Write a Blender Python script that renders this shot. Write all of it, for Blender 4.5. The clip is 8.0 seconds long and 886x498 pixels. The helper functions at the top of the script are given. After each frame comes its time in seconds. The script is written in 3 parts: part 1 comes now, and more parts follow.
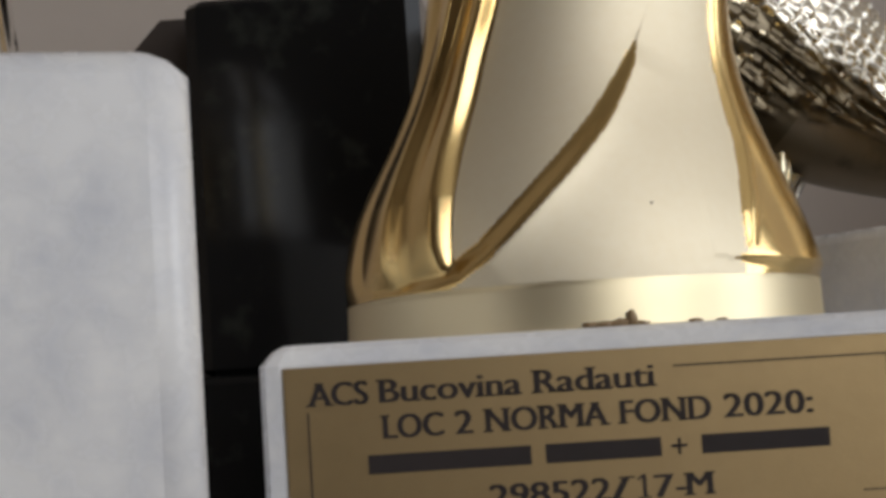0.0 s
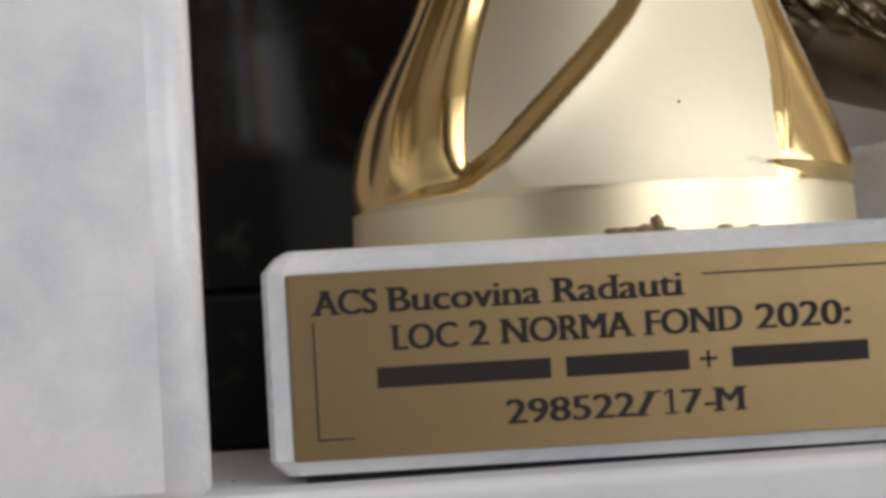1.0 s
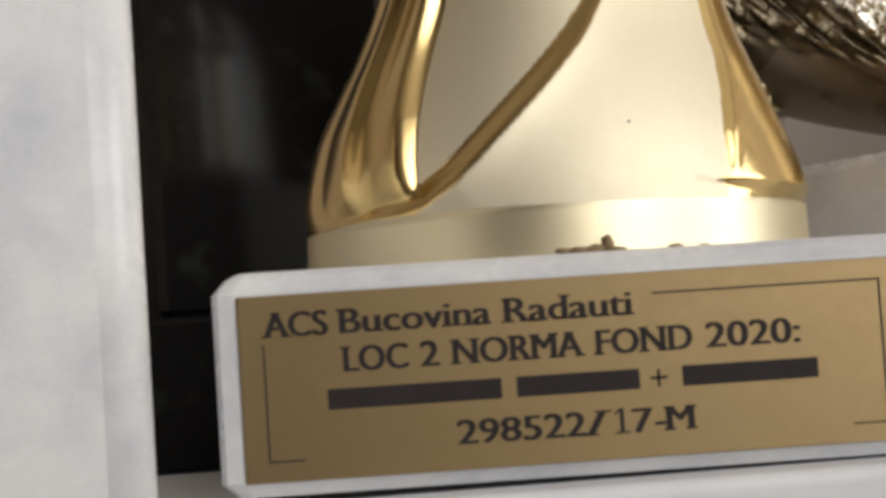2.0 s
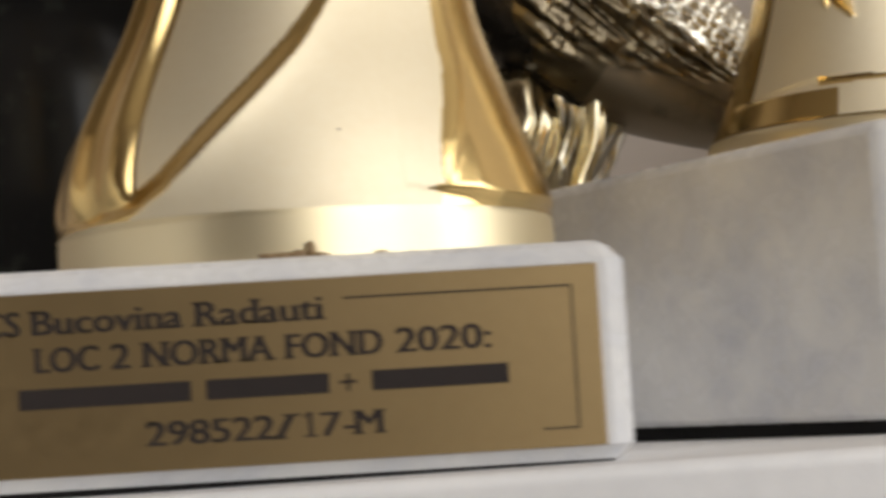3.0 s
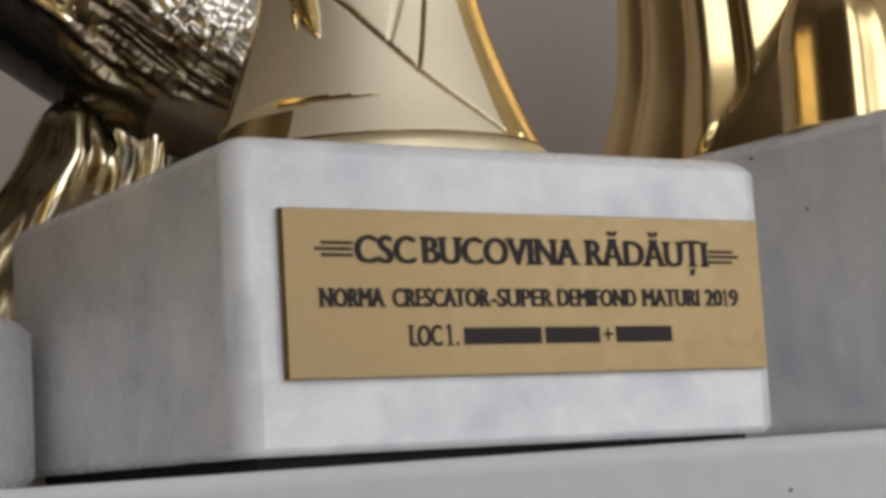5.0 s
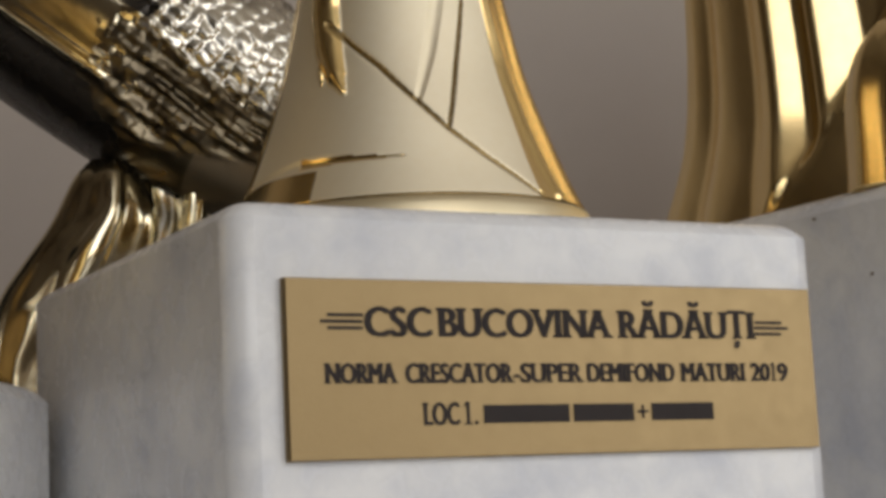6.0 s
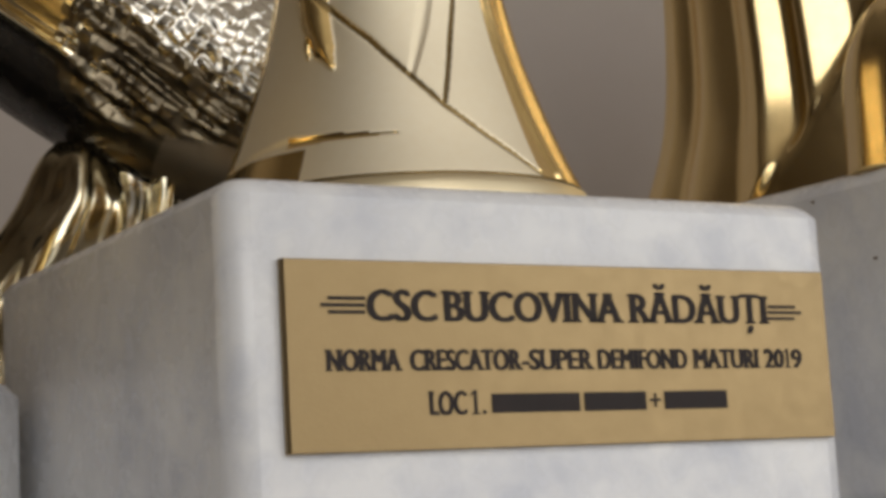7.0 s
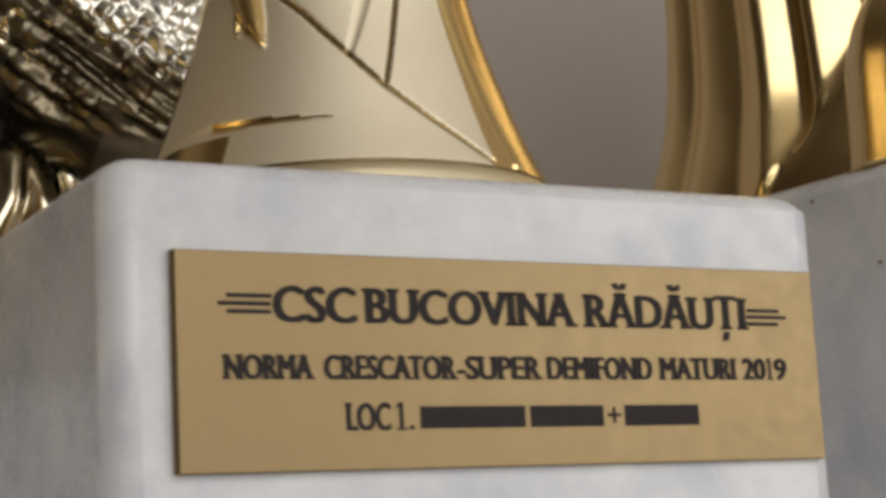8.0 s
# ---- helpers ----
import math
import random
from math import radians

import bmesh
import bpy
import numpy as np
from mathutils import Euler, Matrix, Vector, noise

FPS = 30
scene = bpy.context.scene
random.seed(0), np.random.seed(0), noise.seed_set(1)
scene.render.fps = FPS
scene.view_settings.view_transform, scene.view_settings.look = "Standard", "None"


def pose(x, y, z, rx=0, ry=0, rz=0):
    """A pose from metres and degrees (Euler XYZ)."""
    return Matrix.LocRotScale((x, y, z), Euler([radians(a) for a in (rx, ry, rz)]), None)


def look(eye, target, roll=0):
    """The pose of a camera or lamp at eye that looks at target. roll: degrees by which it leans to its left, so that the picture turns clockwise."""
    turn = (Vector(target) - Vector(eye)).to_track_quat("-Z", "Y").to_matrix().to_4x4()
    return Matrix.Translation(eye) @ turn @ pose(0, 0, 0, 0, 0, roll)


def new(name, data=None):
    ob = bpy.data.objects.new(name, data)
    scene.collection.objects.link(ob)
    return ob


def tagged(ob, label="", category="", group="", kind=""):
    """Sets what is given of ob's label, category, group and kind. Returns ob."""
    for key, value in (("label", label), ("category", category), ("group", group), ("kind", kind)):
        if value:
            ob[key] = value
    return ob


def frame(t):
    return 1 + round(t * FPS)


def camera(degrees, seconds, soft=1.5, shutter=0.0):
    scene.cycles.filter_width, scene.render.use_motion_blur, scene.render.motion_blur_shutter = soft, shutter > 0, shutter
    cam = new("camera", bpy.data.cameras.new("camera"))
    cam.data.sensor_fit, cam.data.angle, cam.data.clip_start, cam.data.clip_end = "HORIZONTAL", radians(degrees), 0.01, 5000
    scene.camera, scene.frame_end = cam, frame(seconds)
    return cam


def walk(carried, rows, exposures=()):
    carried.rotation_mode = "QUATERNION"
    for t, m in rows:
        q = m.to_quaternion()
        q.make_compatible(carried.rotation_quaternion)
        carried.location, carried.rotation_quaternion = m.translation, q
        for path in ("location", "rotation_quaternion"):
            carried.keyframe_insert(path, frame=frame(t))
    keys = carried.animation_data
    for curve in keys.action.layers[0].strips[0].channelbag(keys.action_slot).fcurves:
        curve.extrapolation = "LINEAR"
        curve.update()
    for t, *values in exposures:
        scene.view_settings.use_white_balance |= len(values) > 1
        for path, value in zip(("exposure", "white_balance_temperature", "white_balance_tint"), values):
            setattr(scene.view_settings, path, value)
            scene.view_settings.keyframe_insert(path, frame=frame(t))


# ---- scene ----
cam = camera(27.62, 8.0, soft=3.8, shutter=0.4)
PATH = [
    (0, look((0.00951, -0.19931, 0.01485), (0.01851, -0.00029, 0.03250), -3.55)),
    (0.5, look((0.00412, -0.18783, 0.01326), (0.01606, 0.01122, 0.02870), -3.37)),
    (1, look((0.00749, -0.18614, 0.01151), (0.01706, 0.01331, 0.02291), -3.39)),
    (2.3, look((0.01358, -0.18718, 0.01152), (0.02579, 0.01192, 0.02598), -3.88)),
    (2.5, look((0.02205, -0.18890, 0.01120), (0.03095, 0.01031, 0.02654), -3.97)),
    (3, look((0.04906, -0.18977, 0.00628), (0.05417, 0.00943, 0.02346), -3.38)),
    (3.5, look((0.07671, -0.19185, 0.00289), (0.08070, 0.00720, 0.02199), -3.52)),
    (4, look((0.09799, -0.19036, 0.00156), (0.10250, 0.00856, 0.02188), -3.50)),
    (4.5, look((0.12103, -0.18334, -0.00325), (0.12290, 0.01535, 0.01958), -3.51)),
    (5, look((0.13176, -0.17594, -0.00159), (0.13054, 0.02251, 0.02319), -3.40)),
    (6.5, look((0.14423, -0.15787, 0.00314), (0.12734, 0.03890, 0.03471), -2.57)),
    (7, look((0.13428, -0.15220, 0.00236), (0.12784, 0.04543, 0.03238), -3.24)),
    (7.5, look((0.13247, -0.14144, 0.00354), (0.12957, 0.05601, 0.03527), -3.57)),
    (8, look((0.14480, -0.12785, 0.00138), (0.13313, 0.06886, 0.03552), -3.06)),
]
walk(cam, PATH, ((0.0, -0.22, 6600, 10), (1.0, 0.06, 6600, 10), (2.5, 0.22, 7100, 10), (3.0, 0.26, 7150, 10), (3.5, 0.22, 6550, 10), (4.5, -0.17, 6450, 10),
                 (5.0, -0.31, 6650, 10), (6.5, -0.27, 7000, 10), (8.0, -0.25, 7000, 10)))

# ---- world and light ----
world = bpy.data.worlds.new("daylight")
scene.world = world
world.use_nodes = True
wn = world.node_tree
sky = wn.nodes.new("ShaderNodeTexSky")
sky.sky_type, sky.sun_disc = "NISHITA", False
sky.sun_elevation, sky.sun_rotation = radians(40), radians(150)
wn.nodes["Background"].inputs["Strength"].default_value = 0.10
wn.links.new(sky.outputs[0], wn.nodes["Background"].inputs["Color"])

WIN_X, WIN_Z, WIN_W, WIN_H, FRONT_Y = 1.10, 0.86, 1.70, 1.80, -1.60
SIDE_X, SIDE_Y, SIDE_Z, SIDE_W, SIDE_H = 2.20, -0.62, 0.62, 1.10, 1.50


def daylight(eye, target, width, height, watts):
    data = bpy.data.lights.new("window_daylight", "AREA")
    data.shape, data.size, data.size_y = "RECTANGLE", width - 0.06, height - 0.06
    data.energy, data.color = watts, (0.94, 0.96, 1.0)
    new("window_daylight", data).matrix_world = look(eye, target)


daylight((WIN_X, FRONT_Y + 0.02, WIN_Z), (WIN_X, FRONT_Y + 1.0, WIN_Z), WIN_W, WIN_H, 19.0)
daylight((SIDE_X - 0.02, SIDE_Y, SIDE_Z), (SIDE_X - 1.0, SIDE_Y, SIDE_Z), SIDE_W, SIDE_H, 13.2)

MM = 0.001


# ---- materials ----
def material(name, color, rough=0.5, metal=0.0, dark=None, big=20.0, small=300.0, amount=0.5, bump=0.0,
             bump_scale=900.0, rough_spread=0.08, coat=0.0, contrast=(0.35, 0.7), gloss=0.5):
    """A surface with two scales of variation, a spread of roughness and fine relief."""
    m = bpy.data.materials.new(name)
    m.use_nodes = True
    nt = m.node_tree
    b = nt.nodes["Principled BSDF"]
    b.inputs["Metallic"].default_value = metal
    b.inputs["Coat Weight"].default_value = coat
    b.inputs["Specular IOR Level"].default_value = gloss
    tc = nt.nodes.new("ShaderNodeTexCoord")
    a = nt.nodes.new("ShaderNodeTexNoise")
    a.inputs["Scale"].default_value, a.inputs["Detail"].default_value = big, 6.0
    f = nt.nodes.new("ShaderNodeTexNoise")
    f.inputs["Scale"].default_value, f.inputs["Detail"].default_value = small, 4.0
    for n in (a, f):
        nt.links.new(tc.outputs["Object"], n.inputs["Vector"])
    blend = nt.nodes.new("ShaderNodeMath")
    blend.operation = "MULTIPLY_ADD"
    blend.inputs[1].default_value = 0.35
    nt.links.new(f.outputs["Fac"], blend.inputs[0])
    half = nt.nodes.new("ShaderNodeMath")
    half.operation = "MULTIPLY"
    half.inputs[1].default_value = 0.65
    nt.links.new(a.outputs["Fac"], half.inputs[0])
    nt.links.new(half.outputs[0], blend.inputs[2])
    ramp = nt.nodes.new("ShaderNodeMapRange")
    ramp.inputs["From Min"].default_value, ramp.inputs["From Max"].default_value = contrast
    ramp.inputs["To Min"].default_value, ramp.inputs["To Max"].default_value = 0.0, amount
    nt.links.new(blend.outputs[0], ramp.inputs["Value"])
    mix = nt.nodes.new("ShaderNodeMix")
    mix.data_type = "RGBA"
    mix.inputs["A"].default_value = (*color, 1)
    mix.inputs["B"].default_value = (*(dark or [c * 0.7 for c in color]), 1)
    nt.links.new(ramp.outputs[0], mix.inputs["Factor"])
    nt.links.new(mix.outputs["Result"], b.inputs["Base Color"])
    rr = nt.nodes.new("ShaderNodeMapRange")
    rr.inputs["To Min"].default_value, rr.inputs["To Max"].default_value = max(0.02, rough - rough_spread), rough + rough_spread
    nt.links.new(f.outputs["Fac"], rr.inputs["Value"])
    nt.links.new(rr.outputs[0], b.inputs["Roughness"])
    if bump:
        g = nt.nodes.new("ShaderNodeTexNoise")
        g.inputs["Scale"].default_value, g.inputs["Detail"].default_value = bump_scale, 3.0
        nt.links.new(tc.outputs["Object"], g.inputs["Vector"])
        bp = nt.nodes.new("ShaderNodeBump")
        bp.inputs["Strength"].default_value, bp.inputs["Distance"].default_value = bump, 0.0004
        nt.links.new(g.outputs["Fac"], bp.inputs["Height"])
        nt.links.new(bp.outputs[0], b.inputs["Normal"])
    return m


MARBLE = material("white_marble", (0.79, 0.79, 0.79), 0.27, dark=(0.53, 0.55, 0.61), big=60, small=260, amount=0.8,
                  bump=0.10, bump_scale=500, contrast=(0.43, 0.66))
BLACK = material("black_marble", (0.012, 0.012, 0.012), 0.10, dark=(0.05, 0.055, 0.045), big=60, small=240, amount=0.6,
                 contrast=(0.55, 0.72), rough_spread=0.04, gloss=0.2)
GOLD = material("polished_gold", (0.93, 0.70, 0.32), 0.20, 1.0, dark=(0.84, 0.58, 0.24), big=70, small=500, rough_spread=0.05)
SATIN = material("satin_gold", (0.91, 0.83, 0.65), 0.63, 1.0, dark=(0.88, 0.78, 0.58), big=60, small=900, bump=0.04,
                 bump_scale=4000, rough_spread=0.05)
BRASS = material("brass_plate", (0.310, 0.222, 0.114), 0.40, 0.92, dark=(0.272, 0.193, 0.097), big=30, small=700, bump=0.05,
                 bump_scale=3000)
PRINT = material("engraved_print", (0.014, 0.009, 0.008), 0.75, dark=(0.03, 0.018, 0.016), big=200, small=900)
BRONZE = material("aged_bronze", (0.80, 0.76, 0.66), 0.24, 1.0, dark=(0.14, 0.115, 0.08), big=55, small=260, amount=0.8,
                  contrast=(0.46, 0.62), rough_spread=0.08, bump=0.08, bump_scale=500)
# near-black colour stands in for dark reflections on the bird's smooth bands
DARK_BAND = material("dark_band_bronze", (0.035, 0.030, 0.025), 0.27, 0.6, dark=(0.10, 0.085, 0.065), big=60, small=240, contrast=(0.5, 0.75))
TAIL = material("brown_bronze", (0.30, 0.25, 0.18), 0.42, 0.9, dark=(0.06, 0.05, 0.04), big=70, small=220, amount=0.9, contrast=(0.52, 0.70))
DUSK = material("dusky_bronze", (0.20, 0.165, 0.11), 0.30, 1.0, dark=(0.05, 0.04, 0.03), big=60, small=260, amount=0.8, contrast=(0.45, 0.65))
LEG = material("bright_bronze", (0.80, 0.72, 0.52), 0.15, 1.0, dark=(0.34, 0.26, 0.14), big=60, small=200, amount=0.8, contrast=(0.46, 0.68))
PALE = material("pale_polished_gold", (0.94, 0.83, 0.58), 0.44, 1.0, dark=(0.91, 0.78, 0.51), big=60, small=300, rough_spread=0.015)
MIRROR = material("mirror_gold", (0.84, 0.65, 0.33), 0.20, 1.0, dark=(0.78, 0.56, 0.25), big=60, small=500, rough_spread=0.04)
BROWN = material("dark_brown_marble", (0.055, 0.042, 0.035), 0.40, dark=(0.03, 0.024, 0.02), big=60, small=240)
CHROME = material("polished_chrome", (0.85, 0.84, 0.82), 0.08, 1.0, dark=(0.75, 0.73, 0.70), rough_spread=0.03)
MATT_BLACK = material("matt_black", (0.012, 0.011, 0.011), 0.95, dark=(0.02, 0.018, 0.018), bump=0.4, bump_scale=3000)
SHELF = material("white_paint", (0.86, 0.86, 0.87), 0.5, dark=(0.72, 0.73, 0.76), big=45, small=260, amount=0.6, bump=0.25,
                 bump_scale=450, contrast=(0.45, 0.7))
WALL = material("taupe_wall_paint", (0.47, 0.41, 0.36), 0.85, dark=(0.42, 0.36, 0.31), big=9, small=120, bump=0.1, bump_scale=600)
# unseen room surfaces, toned to set the fill light
ROOM = material("unseen_room_surface", (0.60, 0.55, 0.48), 0.9, dark=(0.54, 0.49, 0.42), big=3, small=40, bump=0.1, bump_scale=100)
# dark, so unseen walls bounce less light onto left-facing sides
DIM = material("dim_bounce_wall", (0.22, 0.18, 0.14), 0.9, dark=(0.18, 0.145, 0.11), big=3, small=40, bump=0.1, bump_scale=100)
WOOD = material("floor_boards", (0.22, 0.13, 0.07), 0.5, dark=(0.14, 0.08, 0.04), big=4, small=60)
GLUE = material("dried_glue", (0.30, 0.20, 0.10), 0.45, dark=(0.12, 0.07, 0.03), big=300, small=900, bump=0.3)
GROOVE = material("dark_groove", (0.30, 0.21, 0.09), 0.40, 1.0, dark=(0.18, 0.12, 0.05), big=90, small=500)
DIRT = material("dark_speck", (0.20, 0.13, 0.08), 0.8, dark=(0.05, 0.03, 0.02), big=300, small=900)


# ---- helpers for meshes ----
def mesh_of(name, verts, faces, mats, smooth=True, slots=None):
    me = bpy.data.meshes.new(name)
    me.from_pydata(verts, [], faces)
    for m in mats:
        me.materials.append(m)
    me.polygons.foreach_set("use_smooth", [smooth] * len(me.polygons))
    if slots is not None:
        me.polygons.foreach_set("material_index", slots)
    me.update()
    return me


def finish(name, bm, mat, parent=None, label="", smooth=False):
    """Links a bmesh as one mesh object, under a parent where one is given."""
    me = bpy.data.meshes.new(name)
    bmesh.ops.recalc_face_normals(bm, faces=bm.faces)
    bm.to_mesh(me)
    bm.free()
    me.materials.append(mat)
    if smooth == "bevel":
        most = max(p.area for p in me.polygons)
        me.polygons.foreach_set("use_smooth", [p.area < 0.2 * most for p in me.polygons])
    else:
        me.polygons.foreach_set("use_smooth", [smooth] * len(me.polygons))
    ob = new(name, me)
    ob.parent = parent
    return tagged(ob, label)


def base_empty(name, m, label, category, group=""):
    e = new(name)
    e.empty_display_size = 0.01
    e.matrix_world = m
    return tagged(e, label, category, group)


def block(x0, x1, y0, y1, z0, z1, side=0.002, top=0.002, bottom=None, steps=1):
    """A block with worn bevels on its upright corners and round its upper and lower edges."""
    bottom = top if bottom is None else bottom

    def ring(z, inset):
        c, pts = max(side - inset * 0.4, 0.0003), []
        xa, xb, ya, yb = x0 + inset, x1 - inset, y0 + inset, y1 - inset
        for cx, cy, a0 in ((xb - c, ya + c, -90), (xb - c, yb - c, 0), (xa + c, yb - c, 90), (xa + c, ya + c, 180)):
            for k in range(steps + 1):
                a = radians(a0 + 90 * k / steps)
                pts.append((cx + c * math.cos(a), cy + c * math.sin(a), z))
        return pts

    levels = [(z0, bottom), (z0 + bottom, 0.0), (z1 - top, 0.0), (z1 - top * 0.3, top * 0.62), (z1, top * 1.15)]
    bm = bmesh.new()
    rings = [[bm.verts.new(p) for p in ring(z, i)] for z, i in levels]
    n = len(rings[0])
    for lo, hi in zip(rings, rings[1:]):
        for k in range(n):
            bm.faces.new((lo[k], lo[(k + 1) % n], hi[(k + 1) % n], hi[k]))
    bm.faces.new(rings[0][::-1])
    bm.faces.new(rings[-1])
    return bm


def box(x0, x1, y0, y1, z0, z1):
    bm = bmesh.new()
    bmesh.ops.create_cube(bm, size=1.0)
    for v in bm.verts:
        v.co = Vector((x0 + (v.co.x + 0.5) * (x1 - x0), y0 + (v.co.y + 0.5) * (y1 - y0), z0 + (v.co.z + 0.5) * (z1 - z0)))
    return bm


def interp(v, table):
    """The value at v of a table of (place, value) rows, or of a curve from eased()."""
    if callable(table):
        return table(v)
    if v <= table[0][0]:
        return table[0][1]
    for (a, p), (b, q) in zip(table, table[1:]):
        if v <= b:
            return p + (q - p) * (v - a) / (b - a)
    return table[-1][1]


def eased(table, sigma=2.2):
    """The table as a smooth curve, so that no rings show where its rows meet."""
    step = 0.25
    zs = np.arange(table[0][0], table[-1][0] + 0.01, step)
    k = np.exp(-0.5 * (np.arange(-40, 41) * step / sigma) ** 2)
    line = np.interp(zs, [a for a, _ in table], [b for _, b in table])
    ext = np.concatenate([2 * line[0] - line[40:0:-1], line, 2 * line[-1] - line[-2:-42:-1]])
    vals, z0 = np.convolve(ext, k / k.sum(), "valid").tolist(), table[0][0]

    def curve(v):
        f = min(max((v - z0) / step, 0.0), len(vals) - 1.001)
        n = int(f)
        return vals[n] + (vals[n + 1] - vals[n]) * (f - n)

    return curve


def ridge(theta, z, r, path, width, height):
    """Height of a raised band at an angle (degrees) and height (mm); path: (angle, z, share of the width)."""
    best = 0.0
    for (t0, z0, w0), (t1, z1, w1) in zip(path, path[1:]):
        k = radians(1) * r
        px, pz, qx, qz = (theta - t0) * k, z - z0, (t1 - t0) * k, z1 - z0
        s = min(1.0, max(0.0, (px * qx + pz * qz) / (qx * qx + qz * qz + 1e-9)))
        w = width * (w0 + (w1 - w0) * s)
        d = math.hypot(px - s * qx, pz - s * qz) / max(w, 1e-3)
        if d < 1:
            best = max(best, (1 - d * d) ** 1.2 * (0.35 + 0.65 * (w0 + (w1 - w0) * s)))
    return best * height


def step(theta, z, r, path, width, height, fade=9.0, proud=1):
    """Height of a draped hem: a narrow facet that falls from the proud side of the path (1: above it, -1: below it), which fades out."""
    best, near, band = 0.0, 1e9, False
    k = radians(1) * r
    for (t0, z0, w0), (t1, z1, w1) in zip(path, path[1:]):
        px, pz, qx, qz = (theta - t0) * k, z - z0, (t1 - t0) * k, z1 - z0
        n = math.hypot(qx, qz) + 1e-9
        s = min(1.0, max(0.0, (px * qx + pz * qz) / (n * n)))
        d = math.hypot(px - s * qx, pz - s * qz)
        if d < near:
            near, share = d, w0 + (w1 - w0) * s
            side = proud * (d if (qx * pz - qz * px) > 0 else -d)
            w = max(0.05, 0.5 * width * share)
            f = min(1.0, max(0.0, (side + w) / (2 * w)))
            best = height * share * f * f * (3 - 2 * f) * math.exp(-max(0.0, side - w) / fade)
            band = abs(side) < w * 0.92
    return best, band


def turned(name, levels, around, shape, parent, mats, bend=None):
    """A turned body: shape(angle in degrees, z in mm) gives the radius in mm and the material's slot. Angle 0 faces -y."""
    verts, faces, slots = [], [], []
    for z in levels:
        for a in around:
            a = bend(a, z) if bend else a
            r, _ = shape(a, z)
            t = radians(a)
            verts.append((math.sin(t) * r * MM, -math.cos(t) * r * MM, z * MM))
    n = len(around)
    for i in range(len(levels) - 1):
        zc = 0.5 * (levels[i] + levels[i + 1])
        for k in range(n):
            k2 = (k + 1) % n
            faces.append((i * n + k, i * n + k2, (i + 1) * n + k2, (i + 1) * n + k))
            mid = around[k] + 0.5 * (around[1] - around[0])
            slots.append(shape(bend(mid, zc) if bend else mid, zc)[1])
    faces += [tuple(range(n))[::-1], tuple(range((len(levels) - 1) * n, len(levels) * n))]
    slots += [0, 0]
    ob = new(name, mesh_of(name, verts, faces, mats, True, slots))
    ob.parent = parent
    return ob


def lettering(text, x0, x1, z0, z1, m, parent, bold=0, caps=None, serif=0.11, spread=0.13):
    """One printed line, set to span x0..x1 and z0..z1 (mm) on its plate, with small serifs on the flat stroke ends."""
    cu = bpy.data.curves.new("lettering", "FONT")
    cu.body, cu.size, cu.offset, cu.resolution_u = text, 1.0, 0.0, 4
    tmp = new("lettering_source", cu)
    bpy.context.view_layer.update()
    me = bpy.data.meshes.new_from_object(tmp.evaluated_get(bpy.context.evaluated_depsgraph_get()))
    bpy.data.objects.remove(tmp)
    cap = caps or 0.72
    bm = bmesh.new()
    bm.from_mesh(me)
    bpy.data.meshes.remove(me)
    xs = [v.co.x for v in bm.verts]
    lo, hi = min(xs), max(xs)
    ends = []
    for e in bm.edges:
        if len(e.link_faces) != 1:
            continue
        p, q = e.verts[0].co, e.verts[1].co
        if abs(p.y - q.y) < 0.004 and 0.03 < abs(p.x - q.x) < 0.20:
            side = 1 if e.link_faces[0].calc_center_median().y > p.y else -1
            flat = min(abs(p.y), abs(p.y - cap))
            if flat < 0.05:
                ends.append((min(p.x, q.x), max(p.x, q.x), p.y, side))
    for a, b, y, side in ends:
        t = 0.055 * side
        bm.faces.new([bm.verts.new((x, yy, 0)) for x, yy in
                      ((a - serif * 0.62, y), (b + serif * 0.62, y), (b + serif * 0.62, y + t), (a - serif * 0.62, y + t))])
    ys = [0.0, cap]
    kx, kz = (x1 - x0) / (hi - lo), (z1 - z0) / (ys[1] - ys[0])
    for v in bm.verts:
        v.co = Vector(((x0 + (v.co.x - lo) * kx) * MM, 0.0, (z0 + v.co.y * kz) * MM))
    plain = bpy.data.meshes.new("tmp")
    bm.to_mesh(plain)
    for n in range(bold):
        first = len(bm.verts)
        bm.from_mesh(plain)
        bm.verts.ensure_lookup_table()
        for v in bm.verts[first:]:
            v.co += Vector(((spread, -spread, 0.0)[n] * MM, -0.000006 * (n + 1), (0.0, 0.0, 0.08)[n] * MM))
    bpy.data.meshes.remove(plain)
    ob = finish("lettering", bm, PRINT, parent)
    ob.matrix_local = m
    return ob


def bar(x0, x1, z0, z1, m, parent, name="printed_bar"):
    ob = finish(name, box(x0 * MM, x1 * MM, -0.00003, 0.00002, z0 * MM, z1 * MM), PRINT, parent)
    ob.matrix_local = m
    return ob


def figure_one(x0, x1, z0, z1, m, parent):
    """The printed figure 1: a stem with a flag and a foot."""
    c, w, h = 0.5 * (x0 + x1), 0.16 * (z1 - z0) * 0.5, z1 - z0
    bm = bmesh.new()
    for pts in (((c - w, z0), (c + w, z0), (c + w, z1), (c - w, z1)),
                ((c - w, z1), (c - w, z1 - 0.12 * h), (x0, z1 - 0.26 * h), (x0, z1 - 0.17 * h)),
                ((x0, z0), (c - w, z0), (c - w, z0 + 0.07 * h), (x0, z0 + 0.07 * h)),
                ((c + w, z0), (x1, z0), (x1, z0 + 0.07 * h), (c + w, z0 + 0.07 * h))):
        bm.faces.new([bm.verts.new((x * MM, 0, z * MM)) for x, z in pts])
    ob = finish("lettering", bm, PRINT, parent)
    ob.matrix_local = m
    return ob


